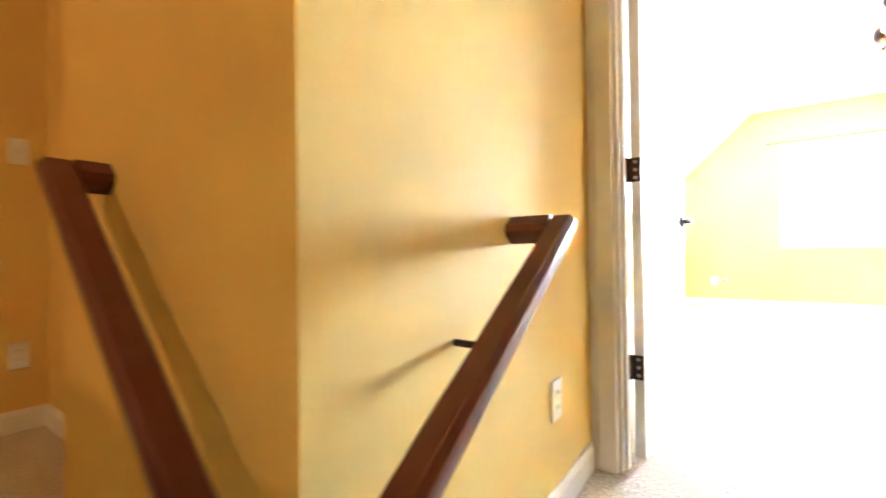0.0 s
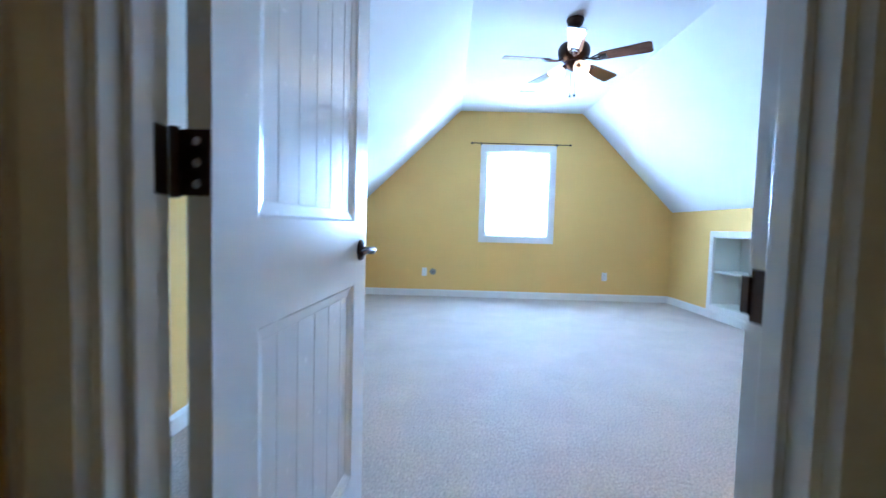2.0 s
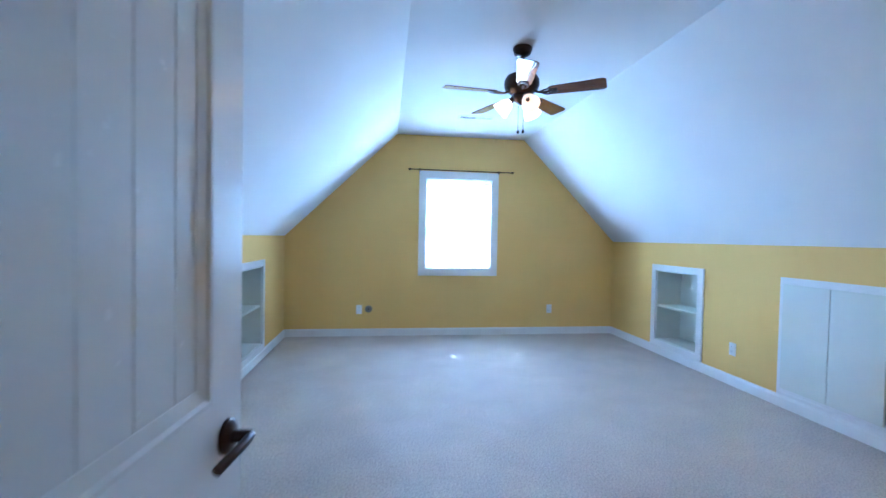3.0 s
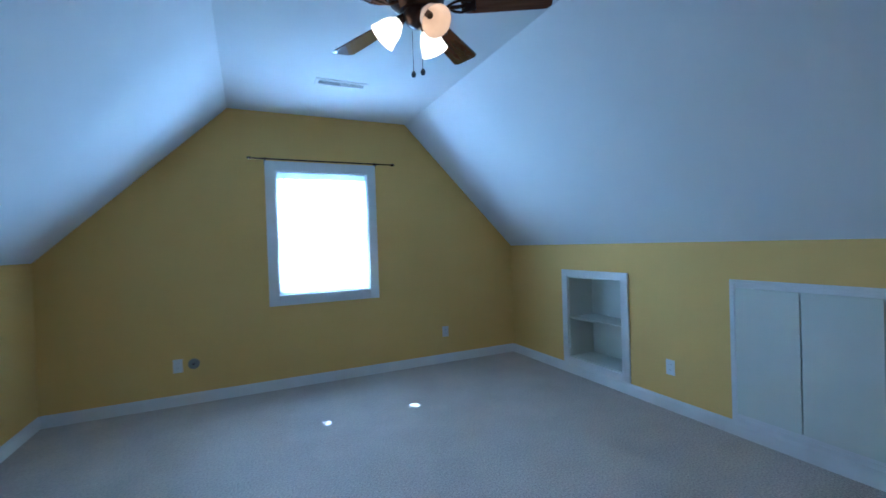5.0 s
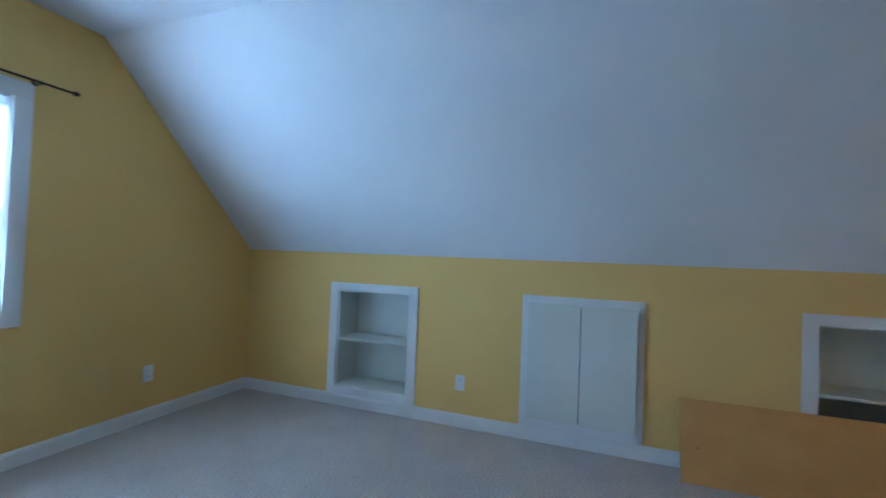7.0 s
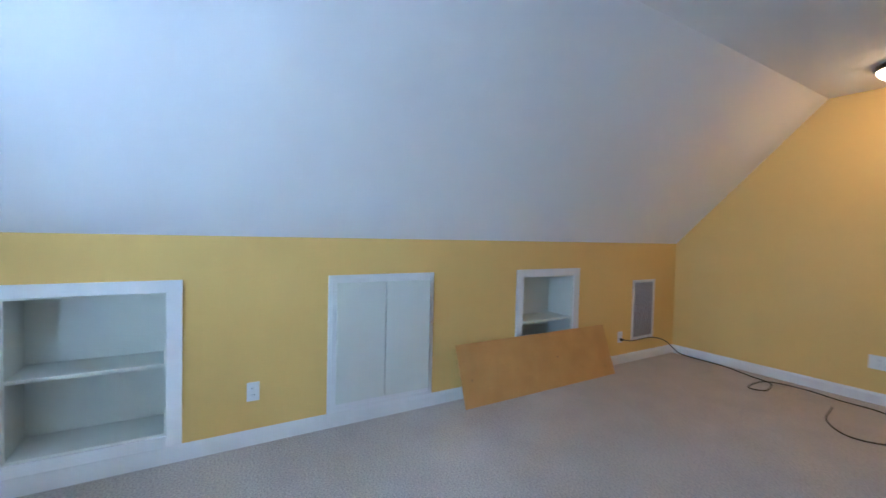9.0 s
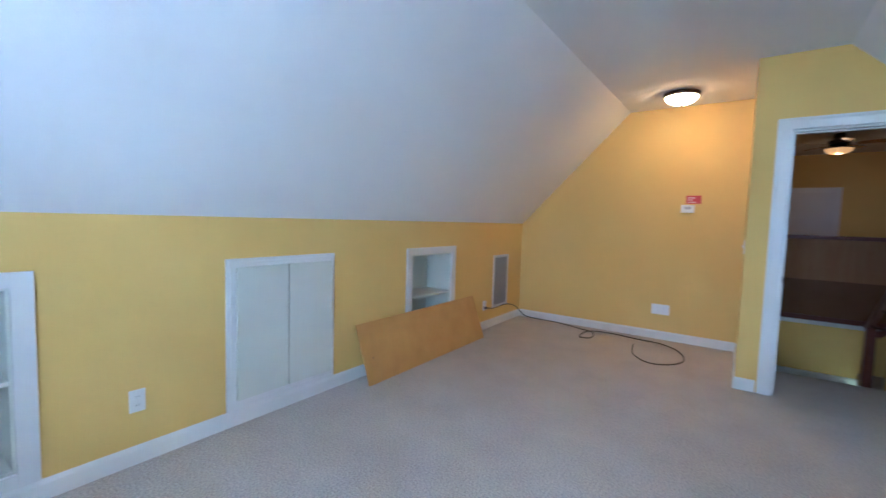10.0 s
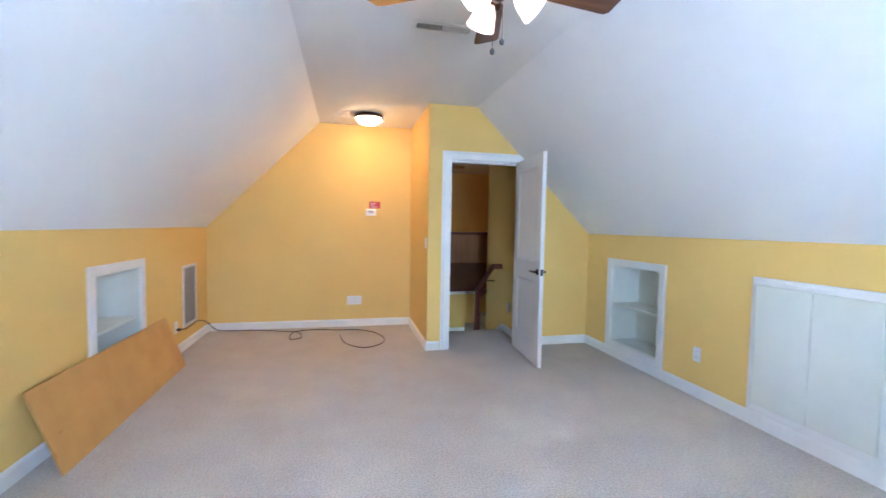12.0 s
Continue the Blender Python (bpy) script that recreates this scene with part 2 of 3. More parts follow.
floor = structure("floor", boxes([(XL, XR, 0, YW, -0.2, 0), (XC, XR, YB, 0, -0.2, 0), (HX0, HX1, -0.11, 0, -0.2, 0)]), CARPET, "beige cut-pile carpet, worn and lightly tracked")
NICHES_R = [(3.69, 4.50), (0.43, 1.22)]
NICHES_L = [(3.69, 4.50), (0.41, 1.245)]
NZ0, NZ1, NF = 0.16, 0.965, 0.075


def niche_holes(rows):
    return [(a + NF, b - NF, NZ0, NZ1) for a, b in rows]


structure("wall_east", boxes([(XR, XR + 0.12, a, b, c, d) for a, b, c, d in holed(YB, YW, 0, KNEE + 0.1, niche_holes(NICHES_R))]), YELLOW, "low yellow painted knee wall")
structure("wall_west", boxes([(XL - 0.12, XL, a, b, c, d) for a, b, c, d in holed(-0.11, YW, 0, KNEE + 0.1, niche_holes(NICHES_L))]), YELLOW, "low yellow painted knee wall")
structure("wall_north", boxes([(a, b, YW, YW + 0.16, c, d) for a, b, c, d in holed(XL - 0.12, XR + 0.12, 0, 2.72, [(WX0, WX1, WZ0, WZ1)])]), YELLOW, "yellow painted gable wall with one window")
structure("wall_door", boxes([(a, b, -0.11, 0, c, d) for a, b, c, d in holed(XL, XC, 0, 2.75, [(DX0, DX1, -1, DH)])]), YELLOW, "yellow painted wall with the doorway")
structure("wall_alcove_side", box(HX1, XC, -6.6, -0.11, -0.75, 2.75), YELLOW, "yellow painted wall between alcove and stair")
structure("wall_alcove_back", box(XC, XR + 0.12, YB - 0.12, YB, 0, 2.75), YELLOW, "yellow painted end wall of the alcove")


def slope(side):
    bm = bmesh.new()
    y0 = YB if side > 0 else 0.0
    flat = FLAT_E if side > 0 else FLAT_W
    prof = [(side * XR, KNEE), (flat, TOP), (flat, TOP + 0.12), (side * (XR + 0.12), KNEE + 0.005)]
    ra, rb = [[bm.verts.new((x, y, z)) for x, z in prof] for y in (y0, YW)]
    for i in range(4):
        j = (i + 1) % 4
        bm.faces.new((ra[i], ra[j], rb[j], rb[i]))
    bm.faces.new(ra)
    bm.faces.new(rb)
    bmesh.ops.recalc_face_normals(bm, faces=bm.faces)
    return bm


structure("ceiling_slope_east", slope(1), CEIL, "white painted sloping ceiling under the roof")
structure("ceiling_slope_west", slope(-1), CEIL, "white painted sloping ceiling under the roof")
structure("ceiling", boxes([(FLAT_W, FLAT_E, 0, YW, TOP, TOP + 0.12), (XC, FLAT_E, YB, 0, TOP, TOP + 0.12)]), CEIL, "flat white painted ceiling strip at the ridge")

# baseboards: a flat board with an eased top
BASE_PROF = [(0, 0), (0.014, 0), (0.014, BASE_H - 0.02), (0.008, BASE_H - 0.006), (0.004, BASE_H), (0, BASE_H)]


def baseboard(a, b, side):
    bm = sweep(BASE_PROF, a, b, side, (0, 0, 1))
    return tagged(part("baseboard", bm, TRIM), "white painted baseboard", kind="structure")


baseboard((XR, YB, 0), (XR, YW, 0), (-1, 0, 0))
baseboard((XL, 0, 0), (XL, YW, 0), (1, 0, 0))
baseboard((XL + 0.014, YW, 0), (XR - 0.014, YW, 0), (0, -1, 0))
baseboard((XC + 0.014, YB, 0), (XR - 0.014, YB, 0), (0, 1, 0))
baseboard((XC, YB, 0), (XC, 0.014, 0), (1, 0, 0))
baseboard((XC, 0, 0), (DX1 + 0.095, 0, 0), (0, 1, 0))
baseboard((DX0 - 0.095, 0, 0), (XL + 0.014, 0, 0), (0, 1, 0))

# ---- doorway ----
CW, CT = 0.09, 0.018
CASE = [(0, 0), (CT, 0.006), (CT, CW - 0.03), (CT * 0.55, CW - 0.012), (CT * 0.55, CW), (0, CW)]


def casing_leg(name, x_in, sign, y, out, z1, parent):
    bm = sweep([(d, w) for d, w in CASE], (x_in, y, 0.0), (x_in, y, z1), (0, out, 0), (sign, 0, 0))
    return part(name, bm, TRIM, parent)


doorway = tagged(new("door_1"), "white painted door frame with moulded casing", kind="structure")
doorway.location = (0, 0, 0)
part("jamb", box(DX0, DX0 + 0.018, -0.112, 0.002, 0, DH), TRIM, doorway)
part("jamb", box(DX1 - 0.018, DX1, -0.112, 0.002, 0, DH), TRIM, doorway)
part("head_jamb", box(DX0 + 0.018, DX1 - 0.018, -0.112, 0.002, DH - 0.018, DH), TRIM, doorway)
part("stop", box(DX1 - 0.030, DX1 - 0.018, -0.078, -0.042, 0, DH - 0.018, 0.002), TRIM, doorway)
part("stop", box(DX0 + 0.018, DX0 + 0.030, -0.078, -0.042, 0, DH - 0.018, 0.002), TRIM, doorway)
part("head_stop", box(DX0 + 0.03, DX1 - 0.03, -0.078, -0.042, DH - 0.030, DH - 0.018, 0.002), TRIM, doorway)
for yy, out in ((0.0, 1), (-0.11, -1)):
    casing_leg("casing", DX0 + 0.006, -1, yy, out, DH, doorway)
    casing_leg("casing", DX1 - 0.006, 1, yy, out, DH, doorway)
    x_left = -1.40 if out > 0 else DX0 - 0.084
    part("head_casing", sweep(CASE, (x_left, yy, DH - 0.006), (DX1 + 0.084, yy, DH - 0.006), (0, out, 0), (0, 0, 1)), TRIM, doorway)
part("strike_plate", boxes([(DX1 - 0.0205, DX1 - 0.018, -0.040, -0.008, 0.885, 0.955), (DX1 - 0.024, DX1 - 0.018, -0.008, 0.006, 0.895, 0.945)]), BRONZE, doorway, "dark bronze strike plate")


def lever(sign):
    """A lever handle on a rosette; the lever points along -x."""
    bm = lathe([(0.0, 0), (0.032, 0.0), (0.032, 0.006), (0.026, 0.011), (0.012, 0.014), (0.011, 0.045), (0.0, 0.047)], 24,
               m=Matrix.Rotation(radians(-90 * sign), 4, 'X'))
    pts = smooth_curve([(0.004, sign * 0.042, 0), (-0.03, sign * 0.046, 0.002), (-0.075, sign * 0.044, 0.003), (-0.112, sign * 0.036, -0.004)], 5)
    tube(pts, 0.0085, 10, bm)
    return bm


DL, DT = 0.778, 0.036
leaf_angle = 85.5
door = thing("panel_door", pose(DX0 + 0.020, 0.010, 0, 0, 0, leaf_angle) @ Matrix.Translation((0.004, -DT - 0.016, 0)), "white two-panel plank door standing open, dark lever handles", "door")
PZ = [(0.23, 0.825), (1.0, 1.93)]
ST = 0.118
frame_rows = [(0, ST, 0, DT, 0.015, 2.045), (DL - ST, DL, 0, DT, 0.015, 2.045)]
for z0, z1 in ((0.015, PZ[0][0]), (PZ[0][1], PZ[1][0]), (PZ[1][1], 2.045)):
    frame_rows.append((ST, DL - ST, 0, DT, z0, z1))
part("door_frame", boxes(frame_rows), DOOR, door)
for z0, z1 in PZ:
    n = 6
    w = (DL - 2 * ST) / n
    bm = bmesh.new()
    for i in range(n):
        bm_box(bm, ST + i * w + 0.0006, ST + (i + 1) * w - 0.0006, 0.010, DT - 0.010, z0, z1, 0.0012)
    bm_box(bm, ST, DL - ST, 0.0118, DT - 0.0118, z0, z1)
    part("plank_panel", bm, DOOR, door)
    for ya, s in ((0.0, 1), (DT, -1)):
        prof = [(0, 0.0005), (0.006, 0.0005), (0.012, 0.005), (0.034, 0.009), (0.038, 0.0135), (0, 0.0135)]
        bm = bmesh.new()
        for a, b, inward in (((ST, ya, z0), (ST, ya, z1), (1, 0, 0)), ((DL - ST, ya, z0), (DL - ST, ya, z1), (-1, 0, 0)),
                             ((ST, ya, z0), (DL - ST, ya, z0), (0, 0, 1)), ((ST, ya, z1), (DL - ST, ya, z1), (0, 0, -1))):
            sweep(prof, a, b, inward, (0, s, 0), bm)
        part("moulding", bm, DOOR, door)
for sgn, yy in ((-1, 0.0), (1, DT)):
    h = part("lever_handle", lever(sgn), BRONZE, door, "dark bronze lever handle", smooth=True)
    h.location = (DL - 0.065, yy, 0.92)
part("latch_plate", box(DL, DL + 0.002, 0.006, 0.030, 0.89, 0.95), BRONZE, door)
for z in (0.346, 1.077, 1.81):
    bm = boxes([(-0.003, 0.0, 0.001, DT + 0.012, z - 0.045, z + 0.045)])
    tube([(-0.005, DT + 0.014, z - 0.048), (-0.005, DT + 0.014, z + 0.048)], 0.007, 12, bm)
    hinge = part("hinge", bm, BRONZE, door, "dark bronze butt hinge")
    for dz in (-0.029, 0.0, 0.029):
        part("screw", lathe([(0, 0), (0.0065, 0), (0.005, 0.0014), (0, 0.0015)], 10, m=Matrix.Translation((-0.003, 0.02, z + dz)) @ Matrix.Rotation(radians(-90), 4, 'Y')), VENT, hinge)
    part("hinge_leaf", box(DX0 + 0.018, DX0 + 0.0205, -0.036, -0.002, z - 0.045, z + 0.045), BRONZE, doorway)

# ---- window ----
win = tagged(new("window_1"), "white double-hung window with flat casing and blown-out daylight", kind="structure")
part("window_casing", boxes([(WX0 - 0.09, WX0, YW - 0.018, YW, WZ0 - 0.085, WZ1), (WX1, WX1 + 0.09, YW - 0.018, YW, WZ0 - 0.085, WZ1),
                             (WX0 - 0.09, WX1 + 0.09, YW - 0.018, YW, WZ1, WZ1 + 0.09), (WX0, WX1, YW - 0.018, YW, WZ0 - 0.085, WZ0)], 0.003), TRIM, win)
part("window_lining", boxes([(WX0, WX0 + 0.012, YW, YW + 0.16, WZ0, WZ1), (WX1 - 0.012, WX1, YW, YW + 0.16, WZ0, WZ1),
                             (WX0, WX1, YW, YW + 0.16, WZ1 - 0.012, WZ1)]), TRIM, win)
part("window_sill", box(WX0, WX1, YW - 0.022, YW + 0.16, WZ0 - 0.004, WZ0 + 0.014, 0.004), TRIM, win)
MEET = 1.425
for nm, z0, z1, yy in (("lower_sash", WZ0 + 0.014, MEET + 0.02, YW + 0.085), ("upper_sash", MEET - 0.02, WZ1 - 0.012, YW + 0.118)):
    x0, x1 = WX0 + 0.012, WX1 - 0.012
    sash = part(nm, boxes([(x0, x0 + 0.04, yy, yy + 0.03, z0, z1), (x1 - 0.04, x1, yy, yy + 0.03, z0, z1),
                           (x0 + 0.04, x1 - 0.04, yy, yy + 0.03, z0, z0 + 0.045), (x0 + 0.04, x1 - 0.04, yy, yy + 0.03, z1 - 0.04, z1)], 0.003), TRIM, win)
    pane = part("pane", box(x0 + 0.038, x1 - 0.038, yy + 0.012, yy + 0.016, z0 + 0.043, z1 - 0.038), GLASS, sash)
    pane.visible_shadow = False

blind = thing("window_blind", pose(0.01, YW + 0.045, WZ0 + 0.014), "white horizontal slat blind, lowered with slats half open", "blind")
BW = 0.426
part("headrail", box(-BW, BW, -0.03, 0.02, 1.115, 1.170, 0.003), SLATS, blind)
def slat_bm(spans):
    bm = bmesh.new()
    for xa, xb in spans:
        rows = []
        for k in range(6):
            w = -0.0125 + 0.025 * k / 5
            rows.append((w, 0.0022 * (1 - (w / 0.0125) ** 2)))
        a, b = [[bm.verts.new((x, w, z)) for w, z in rows] for x in (xa, xb)]
        c, d = [[bm.verts.new((x, w, z - 0.0006)) for w, z in rows] for x in (xa, xb)]
        for k in range(5):
            bm.faces.new((a[k], b[k], b[k + 1], a[k + 1]))
            bm.faces.new((c[k], c[k + 1], d[k + 1], d[k]))
    bmesh.ops.recalc_face_normals(bm, faces=bm.faces)
    return bm


slat_mesh = mesh_of("slat", slat_bm([(-BW, BW)]), SLATS)
# slats with gaps added at the cords to throw sun streaks on the carpet
sun_gap_slats = {9: mesh_of("slat", slat_bm([(-BW, -0.40), (-0.32, 0.32), (0.40, BW)]), SLATS), 11: mesh_of("slat", slat_bm([(-BW, -0.40), (-0.33, 0.33), (0.40, BW)]), SLATS)}
for i in range(50):
    s = new("slat", sun_gap_slats.get(i, slat_mesh))
    s.parent = blind
    s.matrix_basis = pose(0, 0, 0.042 + i * 0.0218, -12 + random.uniform(-0.6, 0.6), random.uniform(-0.12, 0.12), 0)
bm = box(-BW, BW, -0.013, 0.013, 0.0, 0.028, 0.003)
part("bottom_rail", bm, SLATS, blind)
for x in (-0.357, 0.357):
    part("ladder_cord", tube([(x, -0.0125, 0.02), (x, -0.0125, 1.14)], 0.0009, 6), SLATS, blind)
part("tilt_wand", tube([(-0.36, -0.028, 1.13), (-0.362, -0.03, 0.55)], 0.004, 8), SLATS, blind)

rod = thing("curtain_rod", pose(0.03, YW - 0.075, 2.165), "thin dark metal curtain rod with end finials above window", "curtain rod")
bm = tube([(-0.66, 0, 0), (0.66, 0, 0)], 0.007, 12)
part("pole", bm, BRONZE, rod, smooth=True)
for x, s in ((-0.66, -1), (0.66, 1)):
    part("finial", lathe([(0, 0), (0.009, 0.003), (0.015, 0.016), (0.011, 0.032), (0.0, 0.042)], 16, m=Matrix.Translation((x, 0, 0)) @ Matrix.Rotation(radians(90 * s), 4, 'Y')), BRONZE, rod, smooth=True)
for x in (-0.545, 0.505):
    part("bracket", boxes([(x - 0.008, x + 0.008, 0.06, 0.075, -0.045, 0.025), (x - 0.005, x + 0.005, -0.004, 0.062, -0.014, -0.006), (x - 0.005, x + 0.005, -0.011, -0.003, -0.014, 0.008)], 0.0015), BRONZE, rod)


# ---- built-in niches, hatches and plates in the knee walls ----
def niche(y0, y1, wall_x, rz, label):
    """A framed recess with a shelf. Local x runs along the wall, y into it."""
    w = (y1 - y0) / 2
    t = thing("wall_bookcase", pose(wall_x, (y0 + y1) / 2, 0, 0, 0, rz), label, "bookcase", "recessed knee wall bookcases")
    d = 0.30
    bm = boxes([(-w, -w + NF, -0.018, 0, BASE_H + 0.004, 1.03), (w - NF, w, -0.018, 0, BASE_H + 0.004, 1.03),
                (-w + NF, w - NF, -0.018, 0, NZ1, 1.03), (-w + NF, w - NF, -0.018, 0, BASE_H + 0.004, NZ0)], 0.002)
    part("face_frame", bm, TRIM, t)
    i = w - NF
    part("side", box(-i, -i + 0.012, -0.002, d, NZ0, NZ1), PANEL, t)
    part("side", box(i - 0.012, i, -0.002, d, NZ0, NZ1), PANEL, t)
    part("back", box(-i, i, d, d + 0.01, NZ0, NZ1), PANEL, t)
    part("top", box(-i + 0.012, i - 0.012, -0.002, d, NZ1 - 0.012, NZ1), PANEL, t)
    part("bottom", box(-i + 0.012, i - 0.012, -0.002, d, NZ0, NZ0 + 0.012), PANEL, t)
    part("shelf", box(-i + 0.012, i - 0.012, 0.006, d, 0.545, 0.565, 0.002), PANEL, t)
    return t


for a, b in NICHES_R:
    niche(a, b, XR, -90, "white recessed bookcase with one shelf, empty, in knee wall")
for a, b in NICHES_L:
    niche(a, b, XL, 90, "white recessed bookcase with one shelf, empty, in knee wall")


def hatch(y0, y1, wall_x, rz, ajar):
    """Two flat doors on a flat frame."""
    w = (y1 - y0) / 2
    t = thing("access_cabinet", pose(wall_x, (y0 + y1) / 2, 0, 0, 0, rz), "white flat two-door access hatch set low in knee wall", "cabinet", "knee wall hatches")
    f = 0.062
    part("frame", boxes([(-w, -w + f, -0.018, 0, BASE_H + 0.004, 1.03), (w - f, w, -0.018, 0, BASE_H + 0.004, 1.03), (-w + f, w - f, -0.018, 0, 0.965, 1.03),
                         (-w + f, w - f, -0.018, 0, BASE_H + 0.004, 0.165)], 0.002), TRIM, t)
    # dark sheet painted as the shade of the cavity behind the doors
    part("shade_backing", box(-w + f, w - f, -0.006, 0, 0.165, 0.965), GAP_SHADE, t)
    i = w - f + 0.012
    part("bead", boxes([(-w + 0.020, -w + 0.032, -0.024, -0.018, 0.118, 1.012), (w - 0.032, w - 0.020, -0.024, -0.018, 0.118, 1.012), (-w + 0.032, w - 0.032, -0.024, -0.018, 1.0, 1.012),
                        (-w + 0.032, w - 0.032, -0.024, -0.018, 0.118, 0.130)], 0.002), TRIM, t)
    # near-black blocks added behind the doors to darken the gap like shade
    part("door_gap_shade", boxes([(-i + 0.02, -0.02, -0.026, -0.0182, 0.2, 0.95), (0.02, i - 0.02, -0.026, -0.0182, 0.2, 0.95)]), GAP_SHADE, t)
    part("door", box(-i, -0.003, -0.044, -0.0262, 0.162, 0.980, 0.003), PANEL, t)
    dr = part("door", box(0.0, i - 0.003, 0, 0.0175, 0.162, 0.980, 0.003), PANEL, t, "flat door standing slightly proud")
    dr.matrix_basis = Matrix.Translation((0.003, -0.044, 0)) @ pose(0, 0, 0, 0, 0, -ajar)
    return t


hatch(2.06, 2.866, XR, -90, 1.6)
hatch(2.06, 2.866, XL, 90, 0.0)


def outlet(m, label="white plastic duplex wall outlet", width=0.072, gangs=1, group="wall outlets", kind="duplex"):
    """A cover plate with sockets; local -y faces the room."""
    t = thing("wall_outlet" if kind == "duplex" else "light_switch", m, label, "outlet" if kind == "duplex" else "switch", group)
    part("cover_plate", box(-width / 2, width / 2, -0.006, 0, -0.058, 0.058, 0.002), PLASTIC, t)
    for g in range(gangs):
        x = (g - (gangs - 1) / 2) * 0.046
        if kind == "duplex":
            for z in (-0.021, 0.021):
                s = part("socket", box(x - 0.016, x + 0.016, -0.0085, -0.006, z - 0.014, z + 0.014, 0.001), PLASTIC, t)
                part("slot", boxes([(x - 0.008, x - 0.006, -0.0092, -0.0085, z - 0.004, z + 0.006), (x + 0.006, x + 0.008, -0.0092, -0.0085, z - 0.004, z + 0.006)]), GAP_SHADE, s)
        else:
            part("toggle", box(x - 0.005, x + 0.005, -0.017, -0.006, -0.004, 0.014, 0.001), PLASTIC, t)
    return t


outlet(pose(XR, 3.32, 0.33, 0, 0, -90))
outlet(pose(XL, 1.61, 0.345, 0, 0, 90))
outlet(pose(1.29, YW, 0.345, 0, 0, 0))
outlet(pose(-1.27, YW, 0.345, 0, 0, 0))
outlet(pose(0.44, YB, 0.345, 0, 0, 180), "wide white plastic double wall outlet plate", 0.185, 2)
jack = thing("phone_jack", pose(-1.15, YW, 0.35), "round grey-brown plastic wall jack beside outlet", "wall jack")
part("cover_plate", lathe([(0.0, 0.0), (0.045, 0.0), (0.045, 0.012), (0.038, 0.018), (0.0, 0.019)], 28, m=Matrix.Rotation(radians(90), 4, "X")), JACK, jack, smooth=True)
part("port", box(-0.009, 0.009, -0.0215, -0.018, -0.008, 0.008, 0.001), GAP_SHADE, jack)
outlet(pose(XC, -0.10, 1.15, 0, 0, 90), "white plastic toggle light switch by the doorway", kind="switch", group="light switches")


def louvre_vent(name, label, m, w, h, n, inner, half=False):
    t = thing(name, m, label, "vent")
    b = 0.028
    part("frame", boxes([(-w / 2, -w / 2 + b, -0.010, 0, -h / 2, h / 2), (w / 2 - b, w / 2, -0.010, 0, -h / 2, h / 2),
                         (-w / 2 + b, w / 2 - b, -0.010, 0, h / 2 - b, h / 2), (-w / 2 + b, w / 2 - b, -0.010, 0, -h / 2, -h / 2 + b)], 0.002), TRIM, t)
    # dark sheet in place of the shaded duct behind the louvres
    part("shade_backing", box(-w / 2 + b, w / 2 - b, -0.003, 0, -h / 2 + b, h / 2 - b), GAP_SHADE, t)
    hh = h - 2 * b
    me = mesh_of("slat", box(-w / 2 + b, w / 2 - b, -0.0007, 0.0007, -0.007, 0.007), inner)
    for i in range(n):
        s = new("slat", me)
        s.parent = t
        s.matrix_basis = pose(0, -0.0065, -h / 2 + b + (i + 0.5) * hh / n, 32, 0, 0)
    return t


louvre_vent("return_air_grille", "white framed grey louvred return air grille, low on wall", pose(XR, -0.625, 0.555, 0, 0, -90), 0.39, 0.65, 42, VENT)


def ceiling_register(x, y, rz):
    t = thing("ceiling_register", pose(x, y, TOP, 0, 0, rz), "white ceiling air register, one bank of louvres open", "vent", "ceiling registers")
    w, h = 0.40, 0.135
    part("frame", boxes([(-w / 2, w / 2, -h / 2, -h / 2 + 0.03, -0.006, 0), (-w / 2, w / 2, h / 2 - 0.03, h / 2, -0.006, 0),
                         (-w / 2, -w / 2 + 0.025, -h / 2 + 0.03, h / 2 - 0.03, -0.006, 0), (w / 2 - 0.025, w / 2, -h / 2 + 0.03, h / 2 - 0.03, -0.006, 0),
                         (-0.006, 0.006, -h / 2 + 0.03, h / 2 - 0.03, -0.006, 0)], 0.001), TRIM, t)
    # flat dark sheet, painted as the duct's inner shade
    part("shade_backing", box(-w / 2 + 0.025, w / 2 - 0.025, -h / 2 + 0.03, h / 2 - 0.03, -0.002, 0), GAP_SHADE, t)
    me = mesh_of("slat", box(-0.0006, 0.0006, -h / 2 + 0.03, h / 2 - 0.03, -0.006, 0.006), TRIM)
    for i in range(12):
        for s in (-1, 1):
            o = new("slat", me)
            o.parent = t
            o.matrix_basis = pose(s * (0.014 + i * 0.0136), 0, -0.0045, 0, 5 if s < 0 else 68, 0)
    return t


ceiling_register(0.03, 4.50, 0)
ceiling_register(-0.05, 1.66, 180)

# ---- ceiling fan ----
fan = thing("ceiling_fan", pose(-0.015, 2.775, TOP), "five-blade walnut and bronze ceiling fan with three lit shades", "ceiling fan")
part("canopy", lathe([(0.0, 0.0), (0.065, 0.0), (0.068, -0.012), (0.055, -0.045), (0.03, -0.06), (0.0, -0.06)], 32), BRONZE, fan, smooth=True)
part("downrod", lathe([(0.0, -0.055), (0.0125, -0.055), (0.0125, -0.19), (0.0, -0.19)], 16), BRONZE, fan, smooth=True)
part("motor", lathe([(0.0, -0.175), (0.05, -0.18), (0.105, -0.20), (0.12, -0.225), (0.122, -0.26), (0.112, -0.29), (0.085, -0.308), (0.07, -0.325), (0.0, -0.328)], 40), BRONZE, fan, smooth=True)
